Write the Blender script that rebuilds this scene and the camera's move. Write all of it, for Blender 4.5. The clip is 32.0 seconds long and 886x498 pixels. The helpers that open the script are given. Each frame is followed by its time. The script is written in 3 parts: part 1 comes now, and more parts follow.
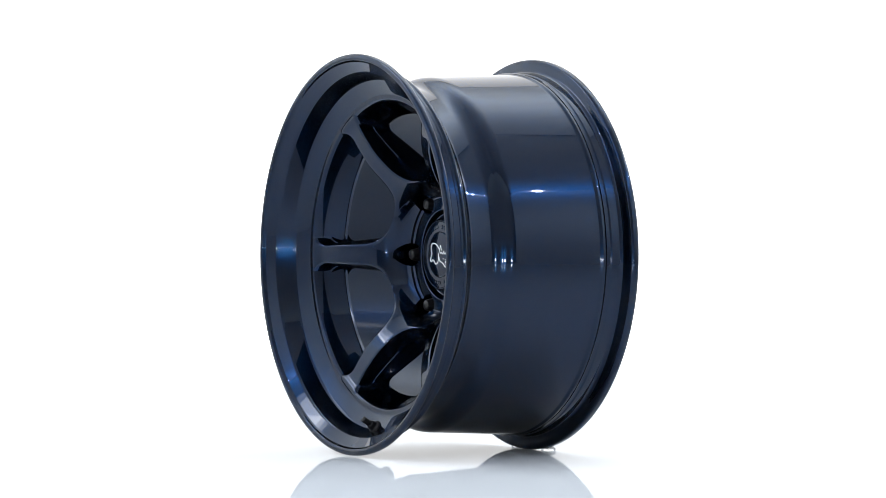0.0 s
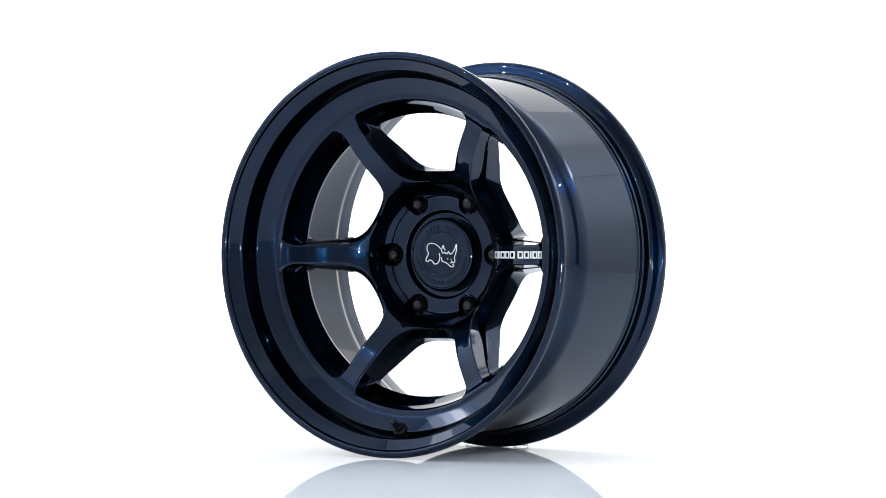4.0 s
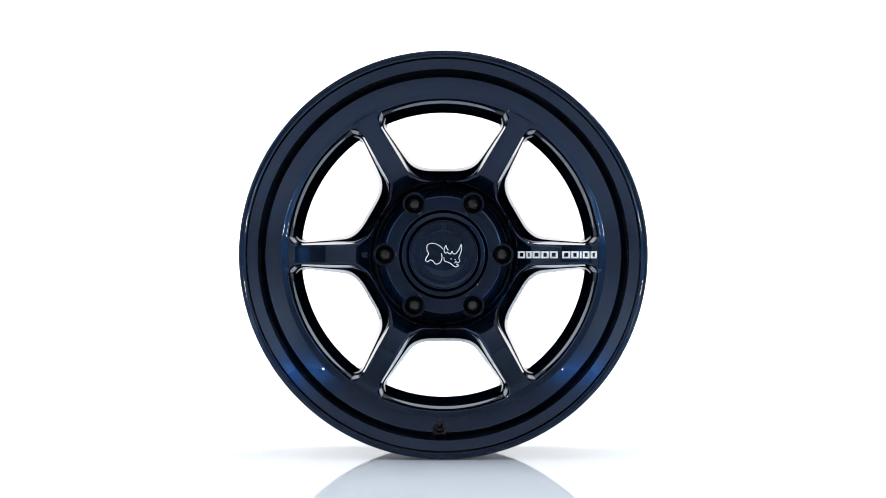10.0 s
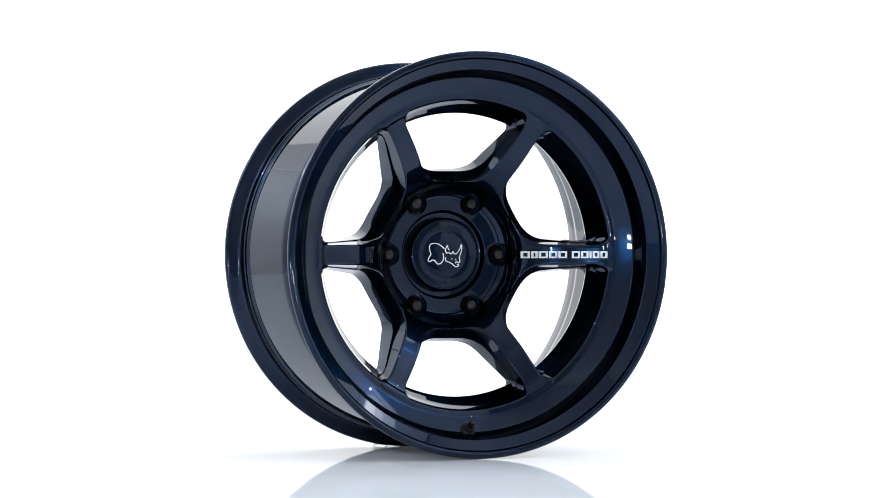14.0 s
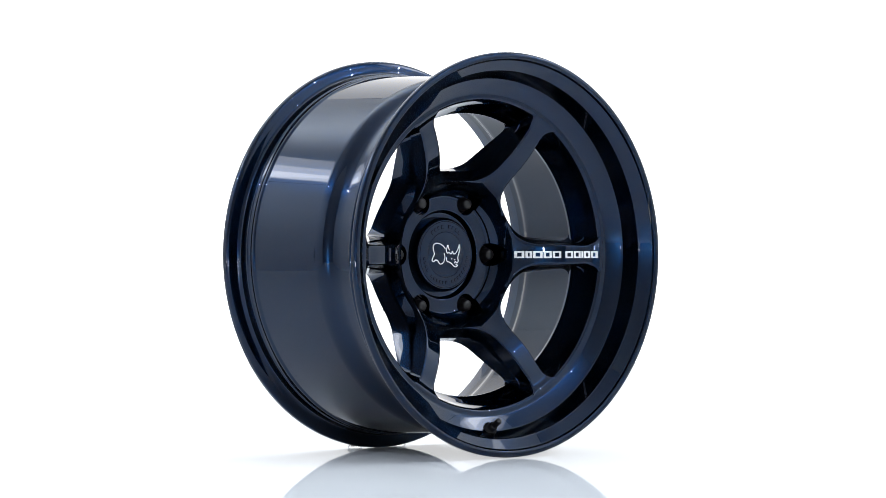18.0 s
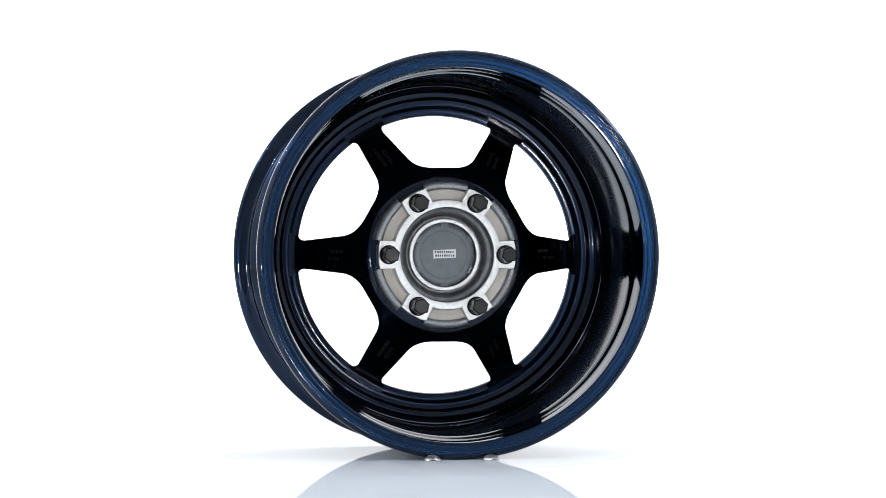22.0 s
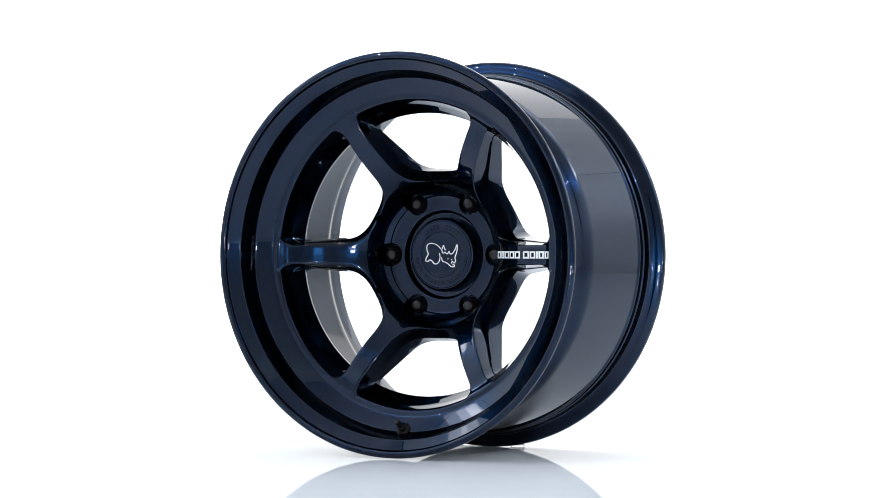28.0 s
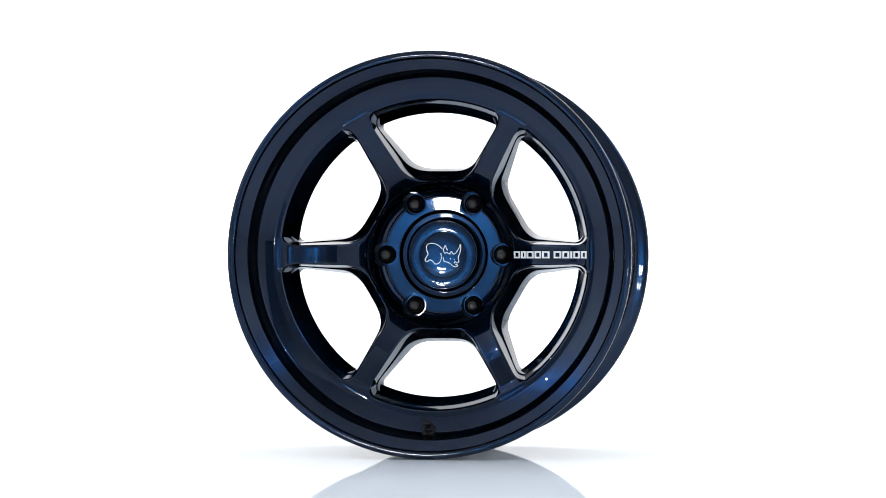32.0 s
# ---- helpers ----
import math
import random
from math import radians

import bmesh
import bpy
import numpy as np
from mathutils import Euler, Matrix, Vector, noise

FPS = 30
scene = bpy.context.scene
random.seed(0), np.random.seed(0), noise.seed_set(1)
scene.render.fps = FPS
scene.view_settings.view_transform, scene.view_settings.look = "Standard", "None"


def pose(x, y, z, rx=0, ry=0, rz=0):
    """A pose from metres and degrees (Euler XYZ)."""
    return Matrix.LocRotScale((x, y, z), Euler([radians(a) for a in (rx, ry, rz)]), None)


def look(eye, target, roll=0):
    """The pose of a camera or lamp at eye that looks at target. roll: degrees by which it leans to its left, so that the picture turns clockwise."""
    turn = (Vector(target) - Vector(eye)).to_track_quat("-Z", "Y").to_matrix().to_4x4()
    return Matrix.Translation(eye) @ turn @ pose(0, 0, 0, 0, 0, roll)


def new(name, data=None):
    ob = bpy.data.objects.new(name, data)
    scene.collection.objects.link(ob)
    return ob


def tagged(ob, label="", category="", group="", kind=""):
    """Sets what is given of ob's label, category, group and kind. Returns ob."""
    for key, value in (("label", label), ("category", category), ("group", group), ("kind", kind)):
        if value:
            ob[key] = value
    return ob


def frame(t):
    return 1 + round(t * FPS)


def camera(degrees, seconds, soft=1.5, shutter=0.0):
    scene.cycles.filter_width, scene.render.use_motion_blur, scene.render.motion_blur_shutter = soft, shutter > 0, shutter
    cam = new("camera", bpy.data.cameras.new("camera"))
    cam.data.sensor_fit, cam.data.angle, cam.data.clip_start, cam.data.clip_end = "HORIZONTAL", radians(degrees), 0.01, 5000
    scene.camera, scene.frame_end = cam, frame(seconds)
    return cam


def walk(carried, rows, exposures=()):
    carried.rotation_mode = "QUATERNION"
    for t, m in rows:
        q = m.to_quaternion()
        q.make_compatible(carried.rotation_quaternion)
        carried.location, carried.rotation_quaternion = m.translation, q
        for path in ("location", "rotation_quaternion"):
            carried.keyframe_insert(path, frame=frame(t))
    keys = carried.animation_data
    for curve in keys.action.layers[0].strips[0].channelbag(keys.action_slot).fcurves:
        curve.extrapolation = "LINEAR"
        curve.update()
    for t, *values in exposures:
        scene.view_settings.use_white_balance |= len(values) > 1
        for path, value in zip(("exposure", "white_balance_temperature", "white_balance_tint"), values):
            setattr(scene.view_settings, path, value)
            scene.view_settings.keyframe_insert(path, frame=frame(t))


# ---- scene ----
# Camera on a tripod at the height of the wheel's hub
cam = camera(17.7, 32.0, soft=0.7)
walk(cam, [(0, look((0, -3.357, 0.24), (0, 0, 0.24))), (32, look((0, -3.357, 0.24), (0, 0, 0.24)))])
scene.view_settings.exposure = 0.0

# Turn of the turntable: seconds and degrees, 0 when the wheel faces the lens
TURN = [(0, -60.0), (0.1, -56.35), (0.4, -51.25), (1, -47.3), (2, -41.2), (3, -36.05), (6, -22.15), (8, -11.04),
        (10, -0.14), (12, 10.18), (13, 15.47), (14, 21.0), (17, 34.8), (18, 40.0), (19, 45.15), (20, 52.94),
        (20.3, 61.92), (20.5, 73.93), (20.7, 88.75), (21, 111.48), (21.3, 135.96), (21.6, 157.78), (21.9, 181.03),
        (22, 190.6), (22.3, 213.15), (22.6, 236.77), (23, 269.85), (23.3, 289.44), (23.5, 299.7), (23.6, 302.8), (24, 309.3),
        (25, 315.69), (28, 331.4), (29, 335.9), (30, 340.68), (32, 351.54)]


# ---- light ----
def soft_lamp(name, eye, target, width, height, watts, colour=(1, 1, 1)):
    data = bpy.data.lights.new(name, "AREA")
    data.shape, data.size, data.size_y, data.energy, data.color = "RECTANGLE", width, height, watts, colour
    ob = new(name, data)
    ob.matrix_world = look(eye, target)
    return ob


world = bpy.data.worlds.new("studio_dark")
world.use_nodes = True
world.node_tree.nodes["Background"].inputs["Color"].default_value = (0.008, 0.009, 0.011, 1)
world.node_tree.nodes["Background"].inputs["Strength"].default_value = 1.0
scene.world = world

soft_lamp("bounce_top", (0, 1.2, 1.9), (0, 1.1, 4), 3.0, 0.4, 90, (0.90, 0.98, 1.0))
# unseen centre strip, added to brighten the front screen's middle and the wheel's face
soft_lamp("front_strip", (0, -3.2, 4.3), (0, -4.0, 1.2), 1.3, 0.08, 20, (0.86, 0.96, 1.0))
for side in (-1, 1):
    # strips that wash the front screen from its top, and lamps that wash the side screens
    soft_lamp("front_strip", (side * 2.1, -3.2, 4.3), (side * 2.1, -4.0, 1.4), 2.8, 0.08, 34, (0.86, 0.96, 1.0))
    soft_lamp("screen_light", (side * 1.25, 0.0, 1.0), (side * 1.9, 0.0, 1.14), 4.2, 0.3, 28, (0.84, 0.96, 1.0))
    # a lamp panel at the screen's top edge, brighter towards its foot, and a lamp low at the table's front edge
    for wide, high, watts in ((0.85, 0.34, 2.6), (0.62, 0.19, 1.3), (0.42, 0.09, 0.6)):
        soft_lamp("panel_lamp", (side * (1.80 + 0.1 * high), 0.32, 1.37 + high / 2), (0, 0, 0.3), wide, high, watts)
    soft_lamp("front_lamp", (side * 0.9, -2.9, 0.08), (0, 0, 0.3), 0.08, 0.08, 7)
    # bulbs along the top of the side screen
    for y in (-1.8, -1.35, -0.9, -0.45, 0.0):
        soft_lamp("edge_bulb", (side * 1.93, y, 1.375 + 0.41 * max(0, -0.1 - y)), (0, 0, 0.3), 0.012, 0.012, 3.2, (0.80, 0.83, 1.0))


# ---- materials ----
def material(name, base, rough=0.5, metal=0.0, coat=0.0, coat_rough=0.03, spec=0.5):
    m = bpy.data.materials.new(name)
    m.use_nodes = True
    p = m.node_tree.nodes["Principled BSDF"]
    p.inputs["Base Color"].default_value = (*base, 1)
    p.inputs["Roughness"].default_value = rough
    p.inputs["Metallic"].default_value = metal
    p.inputs["Coat Weight"].default_value = coat
    p.inputs["Coat Roughness"].default_value = coat_rough
    p.inputs["Specular IOR Level"].default_value = spec
    return m


def node(m, kind, **inputs):
    n = m.node_tree.nodes.new(kind)
    for key, value in inputs.items():
        n.inputs[key].default_value = value
    return n


def vary(m, low, high, scale, detail=4.0, stretch=(1, 1, 1)):
    """Colour that wanders between low and high."""
    t = m.node_tree
    co = node(m, "ShaderNodeTexCoord")
    mp = node(m, "ShaderNodeMapping", Scale=stretch)
    nz = node(m, "ShaderNodeTexNoise", Scale=scale, Detail=detail)
    ramp = node(m, "ShaderNodeValToRGB")
    ramp.color_ramp.elements[0].position, ramp.color_ramp.elements[1].position = 0.3, 0.7
    ramp.color_ramp.elements[0].color, ramp.color_ramp.elements[1].color = (*low, 1), (*high, 1)
    t.links.new(co.outputs["Object"], mp.inputs["Vector"])
    t.links.new(mp.outputs["Vector"], nz.inputs["Vector"])
    t.links.new(nz.outputs["Fac"], ramp.inputs["Fac"])
    t.links.new(ramp.outputs["Color"], m.node_tree.nodes["Principled BSDF"].inputs["Base Color"])
    return nz


def relief(m, scale, strength, distance=0.0005, coat=False, detail=3.0):
    t = m.node_tree
    co = node(m, "ShaderNodeTexCoord")
    nz = node(m, "ShaderNodeTexNoise", Scale=scale, Detail=detail)
    bp = node(m, "ShaderNodeBump", Strength=strength, Distance=distance)
    t.links.new(co.outputs["Object"], nz.inputs["Vector"])
    t.links.new(nz.outputs["Fac"], bp.inputs["Height"])
    p = t.nodes["Principled BSDF"]
    t.links.new(bp.outputs["Normal"], p.inputs["Coat Normal" if coat else "Normal"])


def flake_paint(name, low, high, rough, ior, coat_rough=0.012):
    """Metal flake in tinted lacquer under a clear coat that mirrors more at a glancing view."""
    m = bpy.data.materials.new(name)
    m.use_nodes = True
    t = m.node_tree
    t.nodes.remove(t.nodes["Principled BSDF"])
    co = node(m, "ShaderNodeTexCoord")
    nz = node(m, "ShaderNodeTexNoise", Scale=900.0, Detail=2.0)
    ramp = node(m, "ShaderNodeValToRGB")
    ramp.color_ramp.elements[0].position, ramp.color_ramp.elements[1].position = 0.3, 0.7
    ramp.color_ramp.elements[0].color, ramp.color_ramp.elements[1].color = (*low, 1), (*high, 1)
    bump = node(m, "ShaderNodeBump", Strength=0.012, Distance=0.0002)
    flake, coat = node(m, "ShaderNodeBsdfGlossy", Roughness=rough), node(m, "ShaderNodeBsdfGlossy", Roughness=coat_rough)
    coat.inputs["Color"].default_value = (1, 1, 1, 1)
    glance, mix = node(m, "ShaderNodeFresnel", IOR=ior), t.nodes.new("ShaderNodeMixShader")
    t.links.new(co.outputs["Object"], nz.inputs["Vector"])
    t.links.new(nz.outputs["Fac"], ramp.inputs["Fac"])
    t.links.new(nz.outputs["Fac"], bump.inputs["Height"])
    t.links.new(ramp.outputs["Color"], flake.inputs["Color"])
    t.links.new(bump.outputs["Normal"], flake.inputs["Normal"])
    t.links.new(glance.outputs["Fac"], mix.inputs["Fac"])
    t.links.new(flake.outputs["BSDF"], mix.inputs[1])
    t.links.new(coat.outputs["BSDF"], mix.inputs[2])
    t.links.new(mix.outputs["Shader"], t.nodes["Material Output"].inputs["Surface"])
    return m


PAINT = flake_paint("navy_metallic_paint", (0.0010, 0.0090, 0.029), (0.0013, 0.0104, 0.034), 0.21, 1.38, 0.02)
# satin inside finish, its navy darkened for the shade inside the barrel
INSIDE = flake_paint("shaded_satin_inner_paint", (0.001, 0.005, 0.015), (0.0013, 0.006, 0.018), 0.24, 1.33, 0.08)
BLACK = material("black_gloss_metal", (0.005, 0.005, 0.006), 0.3, 0.0, 0.35, 0.05, 0.25)
vary(BLACK, (0.004, 0.004, 0.005), (0.007, 0.007, 0.008), 300)
RUBBER = material("black_rubber", (0.005, 0.005, 0.006), 0.4, spec=0.25)
relief(RUBBER, 700, 0.2)
SILVER = material("machined_aluminium", (0.50, 0.50, 0.49), 0.42, 1.0)
vary(SILVER, (0.66, 0.66, 0.65), (0.78, 0.78, 0.77), 220, 5.0)
relief(SILVER, 900, 0.12)
CAST = material("bare_cast_pocket", (0.46, 0.42, 0.37), 0.6, 0.5)
vary(CAST, (0.52, 0.47, 0.42), (0.60, 0.55, 0.495), 90, 6.0)
relief(CAST, 500, 0.4)
BORE = material("dull_turned_bore", (0.24, 0.245, 0.25), 0.42, 0.9)
vary(BORE, (0.22, 0.225, 0.23), (0.34, 0.34, 0.345), 160, 5.0)
LIP = material("dark_cast_lip", (0.08, 0.085, 0.095), 0.4, 0.85)
vary(LIP, (0.24, 0.25, 0.26), (0.34, 0.35, 0.36), 260, 5.0)
relief(LIP, 700, 0.15)
GREY = material("grey_cap_plastic", (0.115, 0.125, 0.14), 0.5)
vary(GREY, (0.15, 0.165, 0.175), (0.18, 0.195, 0.205), 120)
WHITE = material("white_print", (0.82, 0.83, 0.84), 0.35, 0.0, 0.5)
vary(WHITE, (0.88, 0.89, 0.90), (0.92, 0.93, 0.94), 200)
STICKER = material("white_paper_sticker", (0.8, 0.8, 0.78), 0.6)
INK = material("black_ink", (0.02, 0.02, 0.02), 0.6)
CLEAR = material("clear_silicone", (0.93, 0.94, 0.95), 0.12)
CLEAR.node_tree.nodes["Principled BSDF"].inputs["Transmission Weight"].default_value = 0.85
FLOOR = material("white_gloss_acrylic", (0.85, 0.86, 0.87), 0.6, spec=0.0)



def gloss_over(m, share, rough):
    """Lays a clear polished sheet over a matt base, stronger at a glancing view."""
    t = m.node_tree
    mix, gl = t.nodes.new("ShaderNodeMixShader"), t.nodes.new("ShaderNodeBsdfGlossy")
    gl.inputs["Roughness"].default_value = rough
    glance = node(m, "ShaderNodeFresnel", IOR=1.45)
    scale = t.nodes.new("ShaderNodeMath")
    scale.operation = "MULTIPLY"
    scale.inputs[1].default_value = share
    t.links.new(glance.outputs["Fac"], scale.inputs[0])
    t.links.new(scale.outputs["Value"], mix.inputs["Fac"])
    t.links.new(t.nodes["Principled BSDF"].outputs["BSDF"], mix.inputs[1])
    t.links.new(gl.outputs["BSDF"], mix.inputs[2])
    t.links.new(mix.outputs["Shader"], t.nodes["Material Output"].inputs["Surface"])


gloss_over(FLOOR, 0.5, 0.02)
vary(FLOOR, (0.70, 0.73, 0.76), (0.72, 0.75, 0.78), 3.0)
DIM = material("grey_scrim_cloth", (0.6, 0.6, 0.61), 0.9)
vary(DIM, (0.58, 0.58, 0.59), (0.62, 0.62, 0.63), 4.0)
SCRIM = material("pale_scrim_cloth", (0.56, 0.56, 0.57), 0.9)
vary(SCRIM, (0.54, 0.54, 0.55), (0.58, 0.58, 0.59), 4.0)
relief(SCRIM, 300, 0.2)
WALL = material("dark_studio_wall", (0.05, 0.05, 0.055), 0.8)
vary(WALL, (0.018, 0.018, 0.020), (0.026, 0.026, 0.028), 2.0)


def glowing(name, strength, colour=(1, 1, 1)):
    m = bpy.data.materials.new(name)
    m.use_nodes = True
    t = m.node_tree
    t.nodes.remove(t.nodes["Principled BSDF"])
    em = t.nodes.new("ShaderNodeEmission")
    em.inputs["Color"].default_value, em.inputs["Strength"].default_value = (*colour, 1), strength
    t.links.new(em.outputs["Emission"], t.nodes["Material Output"].inputs["Surface"])
    return m


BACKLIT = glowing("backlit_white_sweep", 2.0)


# ---- mesh helpers ----
def mesh_of(name, verts, faces, mat, smooth=40):
    me = bpy.data.meshes.new(name)
    me.from_pydata([tuple(v) for v in verts], [], faces)
    bm = bmesh.new()
    bm.from_mesh(me)
    bmesh.ops.remove_doubles(bm, verts=bm.verts, dist=1e-6)
    bmesh.ops.recalc_face_normals(bm, faces=bm.faces)
    bm.to_mesh(me)
    bm.free()
    me.materials.append(mat)
    if smooth:
        me.polygons.foreach_set("use_smooth", [True] * len(me.polygons))
        me.set_sharp_from_angle(angle=radians(smooth))
    return me


def part(name, me, parent, label="", m=None):
    ob = new(name, me)
    ob.parent = parent
    if m is not None:
        ob.matrix_basis = m
    if label:
        ob["label"] = label
    return ob


def rounded(points, steps=5):
    """Corner points (axial, radius, fillet) as a smooth outline."""
    out, n = [], len(points)
    for i, (a, r, f) in enumerate(points):
        p, q, s = Vector((a, r)), Vector(points[i - 1][:2]), Vector(points[(i + 1) % n][:2])
        u, v = q - p, s - p
        f = min(f, 0.48 * u.length, 0.48 * v.length)
        if f <= 0:
            out.append((p.x, p.y))
            continue
        b, c = p + u.normalized() * f, p + v.normalized() * f
        for k in range(steps + 1):
            w = k / steps
            g = b * (1 - w) ** 2 + p * 2 * w * (1 - w) + c * w * w
            out.append((g.x, g.y))
    return out


def lathe(name, profile, mat, segments=192, closed=True, smooth=40):
    """Turns a profile of (axial, radius) round the wheel's axis; axial points to the wheel's face, which is -y."""
    verts, faces, n = [], [], len(profile)
    for k in range(segments):
        c, s = math.cos(2 * math.pi * k / segments), math.sin(2 * math.pi * k / segments)
        verts += [(r * c, -a, r * s) for a, r in profile]
    for k in range(segments):
        j = (k + 1) % segments
        for i in range(n if closed else n - 1):
            h = (i + 1) % n
            faces.append((k * n + i, k * n + h, j * n + h, j * n + i))
    me = mesh_of(name, verts, [f for f in faces], mat, 0)
    bm = bmesh.new()
    bm.from_mesh(me)
    bmesh.ops.dissolve_degenerate(bm, dist=1e-6, edges=bm.edges)
    bmesh.ops.recalc_face_normals(bm, faces=bm.faces)
    bm.to_mesh(me)
    bm.free()
    me.polygons.foreach_set("use_smooth", [True] * len(me.polygons))
    me.set_sharp_from_angle(angle=radians(smooth))
    return me


def second_coat(me, mat, chosen):
    """Gives the faces for which chosen(centre, normal) holds another material."""
    me.materials.append(mat)
    for p in me.polygons:
        if chosen(p.center, p.normal):
            p.material_index = len(me.materials) - 1
    return me


def round_axis(degrees):
    """Pose of a part that is turned round the wheel's axis, counter-clockwise seen from its face."""
    return pose(0, 0, 0, 0, -degrees, 0)


def cut(me, cutters, smooth=35):
    """The mesh with closed tool meshes taken away from it."""
    body = new("body", me)
    tools = []
    for tool_mesh, m in cutters:
        tool = new("tool", tool_mesh)
        tool.matrix_basis = m
        tools.append(tool)
        mod = body.modifiers.new("cut", "BOOLEAN")
        mod.operation, mod.solver, mod.use_self, mod.object = "DIFFERENCE", "EXACT", True, tool
    bpy.context.view_layer.update()
    out = bpy.data.meshes.new_from_object(body.evaluated_get(bpy.context.evaluated_depsgraph_get()))
    for ob in (body, *tools):
        bpy.data.objects.remove(ob)
    out.polygons.foreach_set("use_smooth", [True] * len(out.polygons))
    out.set_sharp_from_angle(angle=radians(smooth))
    return out


def prism(name, outline, a0, a1, mat, bevel=0.0004):
    """A flat outline (x, z) given depth along the axis from a0 (back) to a1 (face), its front edge bevelled."""
    n = len(outline)
    cx, cz = sum(p[0] for p in outline) / n, sum(p[1] for p in outline) / n
    ins = []
    for x, z in outline:
        d = math.hypot(x - cx, z - cz) or 1
        ins.append((x - (x - cx) / d * bevel, z - (z - cz) / d * bevel))
    verts = [(x, -a0, z) for x, z in outline] + [(x, -a1 + bevel, z) for x, z in outline] + [(x, -a1, z) for x, z in ins]
    faces = [tuple(range(n)), tuple(range(2 * n, 3 * n))]
    for b in (0, n):
        for i in range(n):
            j = (i + 1) % n
            faces.append((b + i, b + j, b + n + j, b + n + i))
    return mesh_of(name, verts, faces, mat, 30)


def ring_points(r, n, turn=0.0):
    return [(r * math.cos(2 * math.pi * k / n + turn), r * math.sin(2 * math.pi * k / n + turn)) for k in range(n)]


# ---- studio ----
def slab(name, corners, thick, away_from, mat, label, category):
    """A board with its inner face at the four corners, its thickness on the far side."""
    c = [Vector(p) for p in corners]
    out = (c[1] - c[0]).cross(c[3] - c[0]).normalized()
    if out.dot(sum(c, Vector()) / 4 - Vector(away_from)) < 0:
        out = -out
    v = c + [p + out * thick for p in c]
    me = mesh_of(name, v, [(0, 1, 2, 3), (4, 5, 6, 7), (0, 1, 5, 4), (1, 2, 6, 5), (2, 3, 7, 6), (3, 0, 4, 7)], mat, 0)
    return tagged(new(name, me), label, category, kind="structure")


